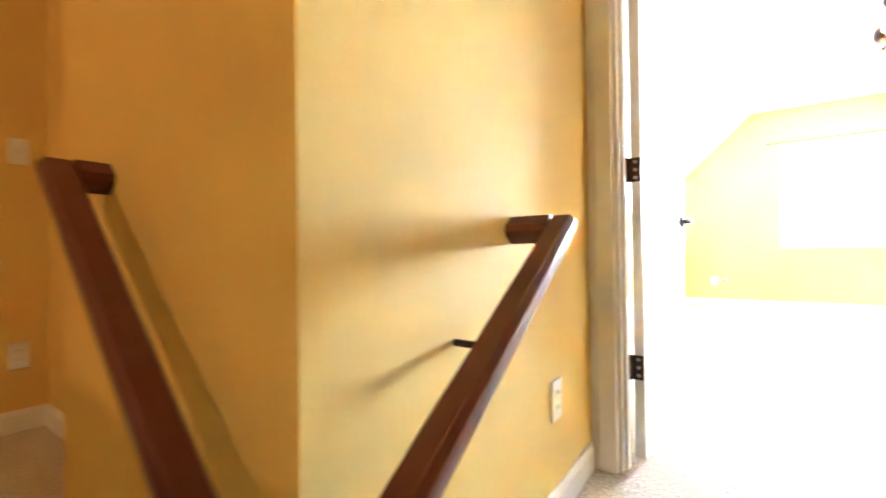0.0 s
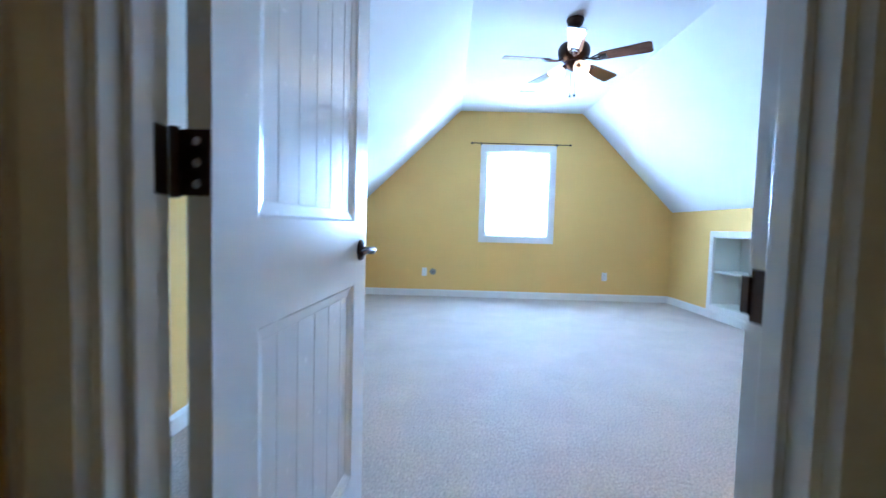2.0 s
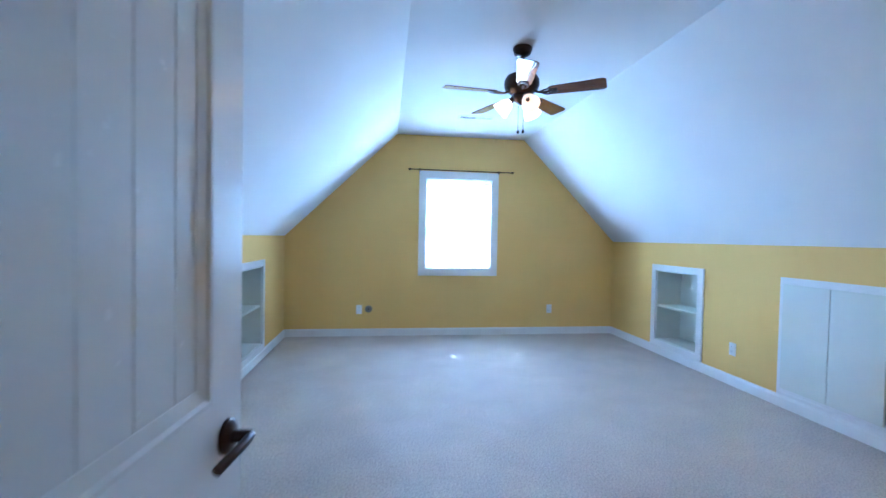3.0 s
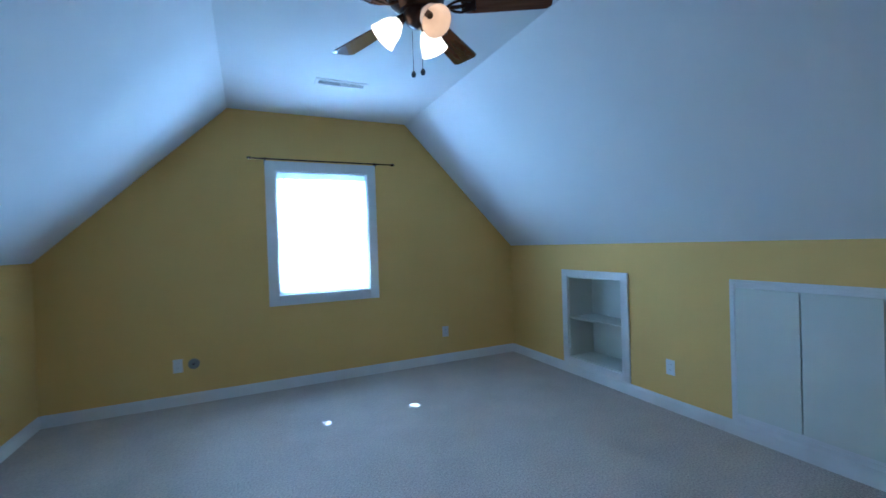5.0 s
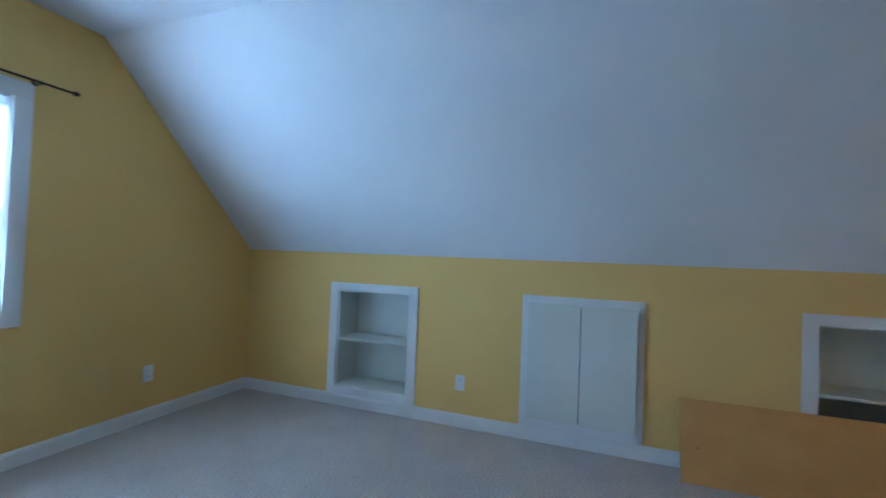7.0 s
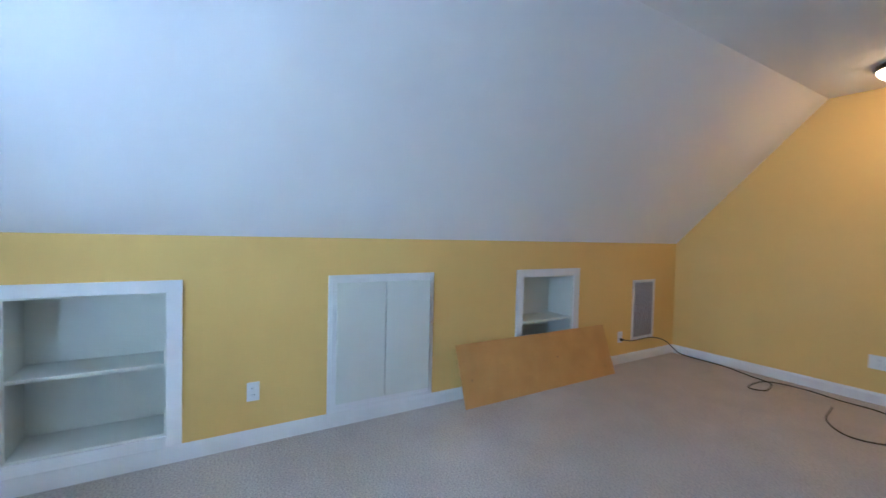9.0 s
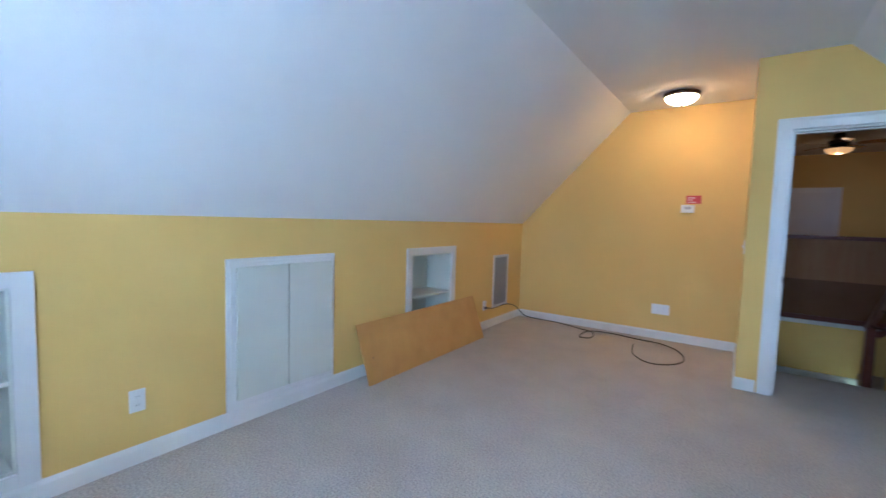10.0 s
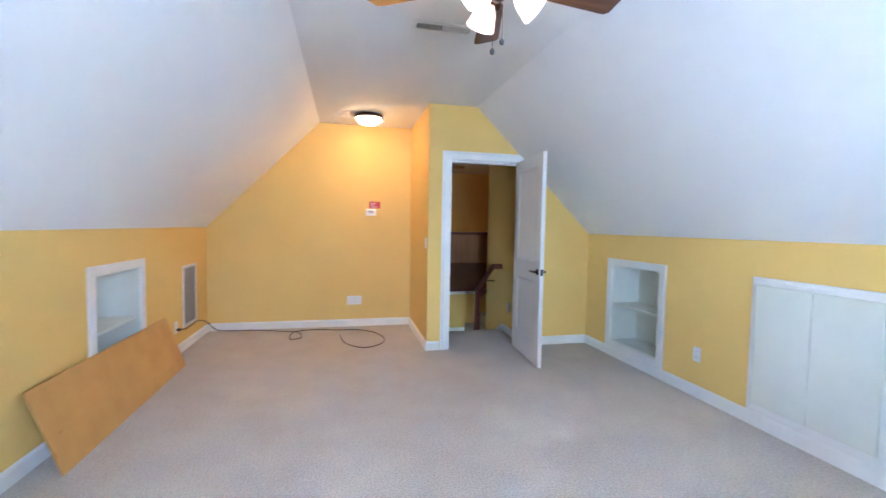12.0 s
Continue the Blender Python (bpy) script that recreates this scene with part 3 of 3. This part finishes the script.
part("switch_housing", lathe([(0.0, -0.326), (0.055, -0.327), (0.058, -0.338), (0.054, -0.36), (0.04, -0.378), (0.018, -0.392), (0.0, -0.396)], 32), BRONZE, fan, smooth=True)


def blade():
    bm = bmesh.new()
    top, n = [], 20
    x0, x1 = 0.185, 0.555
    for i in range(n + 1):
        t = i / n
        x = x0 + (x1 - x0) * t
        hw = 0.048 + 0.018 * t
        if t < 0.08:
            hw *= 0.72 + 0.28 * math.sqrt(t / 0.08)
        if t > 0.93:
            hw *= math.sqrt(max(0.0, 1 - ((t - 0.93) / 0.075) ** 2)) * 0.4 + 0.6
        top.append((x, hw))
    loops = []
    for z in (0.003, -0.003):
        loops.append([bm.verts.new((x, h, z)) for x, h in top] + [bm.verts.new((x, -h, z)) for x, h in reversed(top)])
    bm.faces.new(loops[0])
    bm.faces.new(loops[1][::-1])
    m = len(loops[0])
    for i in range(m):
        j = (i + 1) % m
        bm.faces.new((loops[0][i], loops[1][i], loops[1][j], loops[0][j]))
    bmesh.ops.recalc_face_normals(bm, faces=bm.faces)
    return bm


def blade_iron():
    bm = bmesh.new()
    tube(smooth_curve([(0.085, 0, 0.012), (0.12, 0.0, -0.004), (0.16, 0.0, -0.008), (0.2, 0, -0.006)], 5), 0.008, 8, bm)
    for s in (-1, 1):
        tube(smooth_curve([(0.125, 0, -0.004), (0.155, s * 0.024, -0.007), (0.19, s * 0.032, -0.007), (0.225, s * 0.022, -0.006)], 5), 0.0055, 8, bm)
    bm_box(bm, 0.19, 0.245, -0.03, 0.03, -0.0075, -0.0032, 0.0015)
    return bm


blade_me, iron_me = mesh_of("blade", blade(), BLADE), mesh_of("blade_iron", blade_iron(), BRONZE, True)
for k in range(5):
    b = new("blade", blade_me)
    b.parent = fan
    b.matrix_basis = pose(0, 0, -0.315, 0, 0, 40 + 72 * k) @ pose(0, 0, 0, -12, 0, 0)
    ir = new("blade_iron", iron_me)
    ir.parent = b
SHADE_PROF = [(0.016, 0.012), (0.027, 0.004), (0.042, -0.016), (0.055, -0.042), (0.062, -0.07), (0.069, -0.098), (0.075, -0.112), (0.072, -0.112), (0.058, -0.068), (0.051, -0.042), (0.038, -0.016), (0.018, 0.0)]


def shade_bm():
    return lathe([(0.84 * r, 0.84 * z) for r, z in SHADE_PROF], 28)


shade_me, glow_me = mesh_of("shade", shade_bm(), SHADE, True), mesh_of("shade", shade_bm(), SHADE_GLOW, True)
for k in range(3):
    a = 38 + 120 * k
    arm = part("light_arm", tube(smooth_curve([(0.03, 0, -0.335), (0.055, 0, -0.337), (0.074, 0, -0.348), (0.080, 0, -0.365)], 5), 0.008, 10), BRONZE, fan, smooth=True)
    arm.matrix_basis = pose(0, 0, 0, 0, 0, a)
    part("socket_cup", lathe([(0.0, 0.035), (0.015, 0.032), (0.021, 0.012), (0.021, 0.0), (0.0, 0.0)], 18, m=pose(0.078, 0, -0.366, 0, -47, 0)), BRONZE, arm, smooth=True)
    sh = new("shade", glow_me if k == 2 else shade_me)
    sh.parent = arm
    sh.matrix_basis = pose(0.080, 0, -0.368, 0, -47, 0)
    tagged(sh, "frosted glass bell shade, bulb out, faint amber glow added" if k == 2 else "frosted glass bell shade, lit")
    part("bulb_socket", lathe([(0.0, 0.0), (0.014, 0.0), (0.014, -0.028), (0.011, -0.034), (0.0, -0.034)], 14, m=pose(0.080, 0, -0.368, 0, -47, 0)), BLACK, arm, smooth=True)
for x, y, l in ((0.010, -0.020, 0.187), (-0.006, 0.045, 0.174)):
    ch = part("pull_chain", tube([(x, y, -0.385), (x, y, -0.385 - l)], 0.0014, 6), BRONZE, fan)
    part("pull_knob", lathe([(0, 0.012), (0.006, 0.008), (0.011, -0.004), (0.008, -0.014), (0, -0.018)], 14, m=Matrix.Translation((x, y, -0.39 - l))), BLACK, ch, smooth=True)

# ---- alcove lamp, thermostat, cable, leaning board ----
def flush_lamp(m, label, glass, r=0.165):
    t = thing("flush_ceiling_light", m, label, "ceiling light")
    part("rim", lathe([(0.0, 0.0), (r * 0.8, 0.0), (r * 0.98, -0.012), (r, -0.03), (r * 0.96, -0.046), (r * 0.9, -0.048), (r * 0.88, -0.03), (0, -0.03)], 40), BRONZE, t, smooth=True)
    part("bowl", lathe([(r * 0.89, -0.040), (r * 0.86, -0.062), (r * 0.72, -0.09), (r * 0.45, -0.112), (r * 0.15, -0.122), (0.0, -0.123)], 40), glass, t, "lit frosted glass bowl", smooth=True)
    part("finial", lathe([(0, -0.121), (0.009, -0.122), (0.011, -0.13), (0.006, -0.138), (0, -0.14)], 14), BRONZE, t, smooth=True)
    return t


flush_lamp(pose(0.30, -0.66, TOP), "bronze rimmed flush ceiling light with lit bowl", BOWL)

st = thing("thermostat", pose(0.235, YB, 1.50, 0, 0, 180), "small white wall thermostat with dark display", "thermostat")
part("housing", box(-0.065, 0.065, -0.026, 0, -0.042, 0.042, 0.006), PLASTIC, st)
part("display", box(-0.032, 0.032, -0.0275, -0.026, -0.006, 0.024, 0.0005), VENT, st)
card = thing("warning_card", pose(0.185, YB, 1.600, 0, 0, 180), "red printed card stuck on wall above thermostat", "card")
part("card", box(-0.072, 0.072, -0.004, 0, -0.045, 0.045, 0.001), RED, card)
part("printed_bars", boxes([(-0.058, 0.015, -0.0046, -0.004, 0.016, 0.024), (-0.058, -0.01, -0.0046, -0.004, -0.006, 0.0), (-0.058, 0.03, -0.0046, -0.004, -0.030, -0.024)]), PLASTIC, card)

outlet(pose(XR, -0.24, 0.285, 0, 0, -90))
plug = thing("cable_plug", pose(XR - 0.008, -0.24, 0.262, 0, 0, -90), "black moulded plug pushed into wall outlet", "plug")
part("plug_body", box(-0.014, 0.014, -0.034, 0.0, -0.012, 0.012, 0.004), BLACK, plug)
cable_pts = [(2.160, -0.24, 0.262), (2.150, -0.40, 0.240), (2.165, -0.75, 0.235), (2.15, -1.0, 0.17), (2.08, -1.16, 0.03), (1.9, -1.19, 0.006), (1.62, -1.17, 0.006),
             (1.3, -1.05, 0.006), (1.12, -0.98, 0.006), (1.06, -0.72, 0.006), (1.18, -0.68, 0.006), (1.16, -0.98, 0.012), (0.92, -1.08, 0.006),
             (0.64, -1.02, 0.006), (0.40, -1.0, 0.006), (0.2, -0.82, 0.006), (0.11, -0.5, 0.006), (0.2, -0.27, 0.006), (0.38, -0.2, 0.006),
             (0.55, -0.4, 0.006), (0.62, -0.76, 0.008)]
cable = part("power_cable", tube(smooth_curve(cable_pts, 8), 0.0055, 8), BLACK, None, smooth=True)
tagged(cable, "dark coiled electric cable trailing over carpet from wall", "cable")

leaning = thing("wood_board", look((0, 0, 0), (0, 0, -1)), "tan fibreboard panel leaning against knee wall on carpet", "board")
e_bot, e_bot2, e_top = Vector((1.985, 1.865, 0.003)), Vector((2.002, 0.085, 0.003)), Vector((2.150, 1.84, 0.455))
ux = (e_bot2 - e_bot).normalized()
uz = ((e_top - e_bot) - (e_top - e_bot).dot(ux) * ux).normalized()
uy = uz.cross(ux)
leaning.matrix_world = Matrix(((ux.x, uy.x, uz.x, e_bot.x), (ux.y, uy.y, uz.y, e_bot.y), (ux.z, uy.z, uz.z, e_bot.z), (0, 0, 0, 1)))
board_len, board_h = (e_bot2 - e_bot).length, (e_top - e_bot).length
part("panel", box(0, board_len, 0.0, 0.015, 0, board_h, 0.0015), BOARD, leaning)
FACE = 0.0 if uy.x > 0 else 0.015
for kx, kz in ((0.095, 0.20), (1.06, 0.255), (1.66, 0.09)):
    part("screw_hole", lathe([(0.0, -0.0008), (0.007, -0.0008), (0.007, 0.0008), (0.0, 0.0008)], 12, m=Matrix.Translation((kx, FACE, kz)) @ Matrix.Rotation(radians(90), 4, 'X')), BOARD_EDGE, leaning)

# ---- stair hall ----
LAND = -0.51
structure("wall_stair_west", box(HX0 - 0.12, HX0, -1.23, -0.11, LAND - 0.2, 2.75), YELLOW, "yellow painted wall along the short stair")
structure("wall_stair_corner", box(-2.40, HX0, -1.35, -1.23, LAND - 0.2, 2.75), YELLOW, "yellow painted wall along the side stair")
structure("wall_hall_north", boxes([(-3.77, -2.40, -1.12, -1.0, -0.2, 2.75), (-2.40, -2.28, -1.23, -1.0, -0.2, 2.75)]), YELLOW, "yellow painted hall wall")
structure("wall_hall_west", box(-3.77, -3.65, -6.6, -1.12, -0.2, 2.75), YELLOW, "yellow painted hall end wall")
structure("wall_hall_south", box(-3.77, HX1, -6.72, -6.6, -0.75, 2.75), YELLOW, "yellow painted far hall wall")
structure("ceiling_hall", boxes([(-3.77, XC, -6.72, -0.11, 2.75, 2.85)]), CEIL, "white painted hall ceiling")
structure("landing_floor", box(HX0, HX1, -2.6, -1.31, LAND - 0.2, LAND), CARPET, "beige carpeted stair landing")
structure("hall_floor", boxes([(-3.65, -2.06, -2.6, -1.35, -0.2, 0), (-3.65, -2.40, -1.35, -1.12, -0.2, 0), (-3.65, HX1, -6.6, -2.72, -0.2, 0)]), CARPET, "beige carpeted upper hall floor")
structure("half_wall", box(-2.06, HX1, -2.72, -2.60, LAND - 0.2, 1.20), YELLOW, "yellow painted half wall beside the stair")


def flight(name, steps, m, width, label):
    """Carpeted steps with rounded nosings; local y climbs."""
    t = thing(name, m, label, "stairs")
    for i in range(steps):
        part("step", box(0, width, i * 0.28 - 0.025, 3 * 0.28 if i == steps - 1 else (i + 1) * 0.28, i * 0.17, (i + 1) * 0.17, 0.014), CARPET, t)
    return t


flight("stair_flight", 2, pose(HX0, -1.31, LAND), HX1 - HX0, "short beige carpeted stair up to the attic door")
flight("side_stair_flight", 2, pose(-1.50, -2.6, LAND, 0, 0, 90), 1.25, "short beige carpeted stair up to the hall")
LAND_PROF = [(-0.11, -0.4), (-0.11, 0), (-0.760, 0), (-0.771, -0.004), (-0.775, -0.014), (-0.775, -0.4)]
structure("top_landing", sweep(LAND_PROF, (HX0, 0, 0), (HX1, 0, 0), (0, 1, 0), (0, 0, 1)), CARPET, "beige carpeted top landing at the attic door")

baseboard((HX0, -0.70, 0), (HX0, -0.128, 0), (1, 0, 0))
baseboard((HX1, -0.128, 0), (HX1, -0.75, 0), (-1, 0, 0))
baseboard((HX1, -2.60, LAND), (-1.50, -2.60, LAND), (0, 1, 0))
baseboard((-2.4, -1.35, 0), (-2.06, -1.35, 0), (0, -1, 0))
baseboard((-3.65, -1.12, 0), (-2.4, -1.12, 0), (0, -1, 0))
baseboard((-3.65, -6.6, 0), (-3.65, -1.12, 0), (1, 0, 0))
SK = [(0, 0), (0.014, 0), (0.014, 0.20), (0.006, 0.21), (0, 0.21)]
tagged(part("skirt_board", sweep(SK, (HX0, -1.34, LAND + 0.06), (HX0, -0.68, -0.115), (1, 0, 0), (0, 0, 1)), TRIM), "white painted sloping stair skirt board", kind="structure")
tagged(part("skirt_board", sweep(SK, (-1.45, -1.35, LAND + 0.06), (-2.10, -1.35, -0.115), (0, -1, 0), (0, 0, 1)), TRIM), "white painted sloping stair skirt board", kind="structure")

RAIL_PROF = [(0.88 * s_, 0.88 * u_) for s_, u_ in [(-0.022, -0.03), (0.022, -0.03), (0.027, -0.012), (0.033, 0.0), (0.033, 0.016), (0.022, 0.03), (-0.022, 0.03), (-0.033, 0.016), (-0.033, 0.0), (-0.027, -0.012)]]


def wall_rail(label, top, low, wall_dir, brackets):
    """A moulded rail along a wall, with a mitred return into it at the top and brackets below."""
    t = thing("handrail", Matrix.Translation(low), label, "handrail", "stair handrails")
    a, b = Vector((0, 0, 0)), Vector(top) - Vector(low)
    d = (b - a).normalized()
    w = Vector(wall_dir)
    up = w.cross(d).normalized()
    if up.z < 0:
        up = -up
    part("rail", sweep(RAIL_PROF, a, b + d * 0.026, w, up), WOOD, t, smooth=True)
    part("wall_return", sweep([(s, u) for s, u in RAIL_PROF], b + d * 0.012 + w * 0.026, b + d * 0.012 + w * 0.125, d, up), WOOD, t, smooth=True)
    for f in brackets:
        p = a + (b - a) * f
        part("bracket", tube([p - up * 0.022, p - up * 0.042 + w * 0.012, p - up * 0.050 + w * 0.045, p - up * 0.050 + w * 0.122], 0.007, 8), BRONZE, t)
    return t


wall_rail("dark cherry wood handrail on yellow stair wall", (-1.305, -0.765, 0.822), (-1.305, -1.396, 0.420), (-1, 0, 0), (0.10, 0.57))
wall_rail("dark cherry wood handrail on yellow side stair wall", (-2.06, -1.435, 0.932), (-1.362, -1.435, 0.325), (0, 1, 0), (0.10,))
newel = thing("newel_post", pose(-1.325, -1.432, LAND), "dark cherry wood newel post at the stair corner", "newel post")
part("shaft", box(-0.036, 0.036, -0.036, 0.036, 0, 0.90, 0.005), WOOD, newel)
part("cap", boxes([(-0.046, 0.046, -0.046, 0.046, 0.90, 0.925), (-0.034, 0.034, -0.034, 0.034, 0.925, 0.945)], 0.006), WOOD, newel)
outlet(pose(HX0, -0.476, 0.345, 0, 0, 90))
outlet(pose(-3.65, -1.22, 0.34, 0, 0, 90))
outlet(pose(-3.65, -1.22, 1.26, 0, 0, 90), "white plastic toggle light switch on hall wall", kind="switch", group="light switches")

# upper facing: yellow wall in shade, its darkness painted as brown
tagged(part("half_wall_face", box(-2.06, HX1, -2.60, -2.585, 0.71, 1.20), SHADED_YELLOW), "brown facing painted as the shade on the yellow half wall", kind="structure")
tagged(part("half_wall_face", box(-2.06, HX1, -2.60, -2.582, 0.275, 0.71, 0.004), PANELLING), "dark stained lower wood panelling on half wall", kind="structure")
cap = part("wall_cap", box(-2.08, HX1, -2.745, -2.575, 1.20, 1.245, 0.008), WOOD)
tagged(cap, "dark cherry wood cap on half wall", kind="structure")
ledge = part("wood_trim", box(-2.06, HX1, -2.60, -2.575, 0.215, 0.275, 0.006), WOOD)
tagged(part("white_trim", box(-2.06, HX1, -2.60, -2.583, 0.165, 0.215, 0.003), TRIM), "white painted trim band on half wall", kind="structure")
tagged(ledge, "dark cherry wood trim band on half wall", kind="structure")

fd = thing("hall_door", pose(-1.65, -6.6, 0), "white closed hall door in far wall", "door")
part("leaf", box(0, 0.76, 0.0, 0.035, 0.01, 2.03, 0.003), DOOR, fd)
part("casing", boxes([(-0.09, 0.0, 0, 0.018, 0, 2.12), (0.76, 0.85, 0, 0.018, 0, 2.12), (0.0, 0.76, 0, 0.018, 2.03, 2.12)]), TRIM, fd)
part("lever_handle", boxes([(0.03, 0.14, 0.06, 0.075, 0.945, 0.96), (0.045, 0.06, 0.035, 0.062, 0.945, 0.96)], 0.003), BRONZE, fd)

hall_fan = thing("hall_ceiling_fan", pose(-1.36, -4.42, 2.69), "dark five-blade hall ceiling fan with lit bowl", "ceiling fan")
part("motor", lathe([(0, 0.06), (0.06, 0.06), (0.07, 0), (0.075, -0.03), (0.12, -0.05), (0.125, -0.10), (0.09, -0.125), (0, -0.13)], 32), BRONZE, hall_fan, smooth=True)
part("bowl", lathe([(0.14, -0.155), (0.162, -0.165), (0.150, -0.20), (0.10, -0.235), (0, -0.25)], 32), HALL_BOWL, hall_fan, "lit amber glass bowl", smooth=True)
bulb = new("hall_bulb", bpy.data.lights.new("hall_bulb", 'POINT'))
bulb.data.energy, bulb.data.color, bulb.data.shadow_soft_size = 0.23, (1.0, 0.57, 0.24), 0.03
bulb.location = (-1.36, -4.42, 2.69 - 0.28)
part("bowl_rim", lathe([(0.0, -0.128), (0.10, -0.13), (0.165, -0.15), (0.165, -0.165), (0.14, -0.16), (0.0, -0.15)], 32), BRONZE, hall_fan, smooth=True)
for k in range(5):
    b = new("blade", blade_me)
    b.parent = hall_fan
    b.matrix_basis = pose(0, 0, -0.10, 0, 0, 20 + 72 * k) @ pose(0, 0, 0, -12, 0, 0)

structure("ground", box(-60, 60, -60, 60, -3.4, -3.2), GRASS, "grass ground around the house")
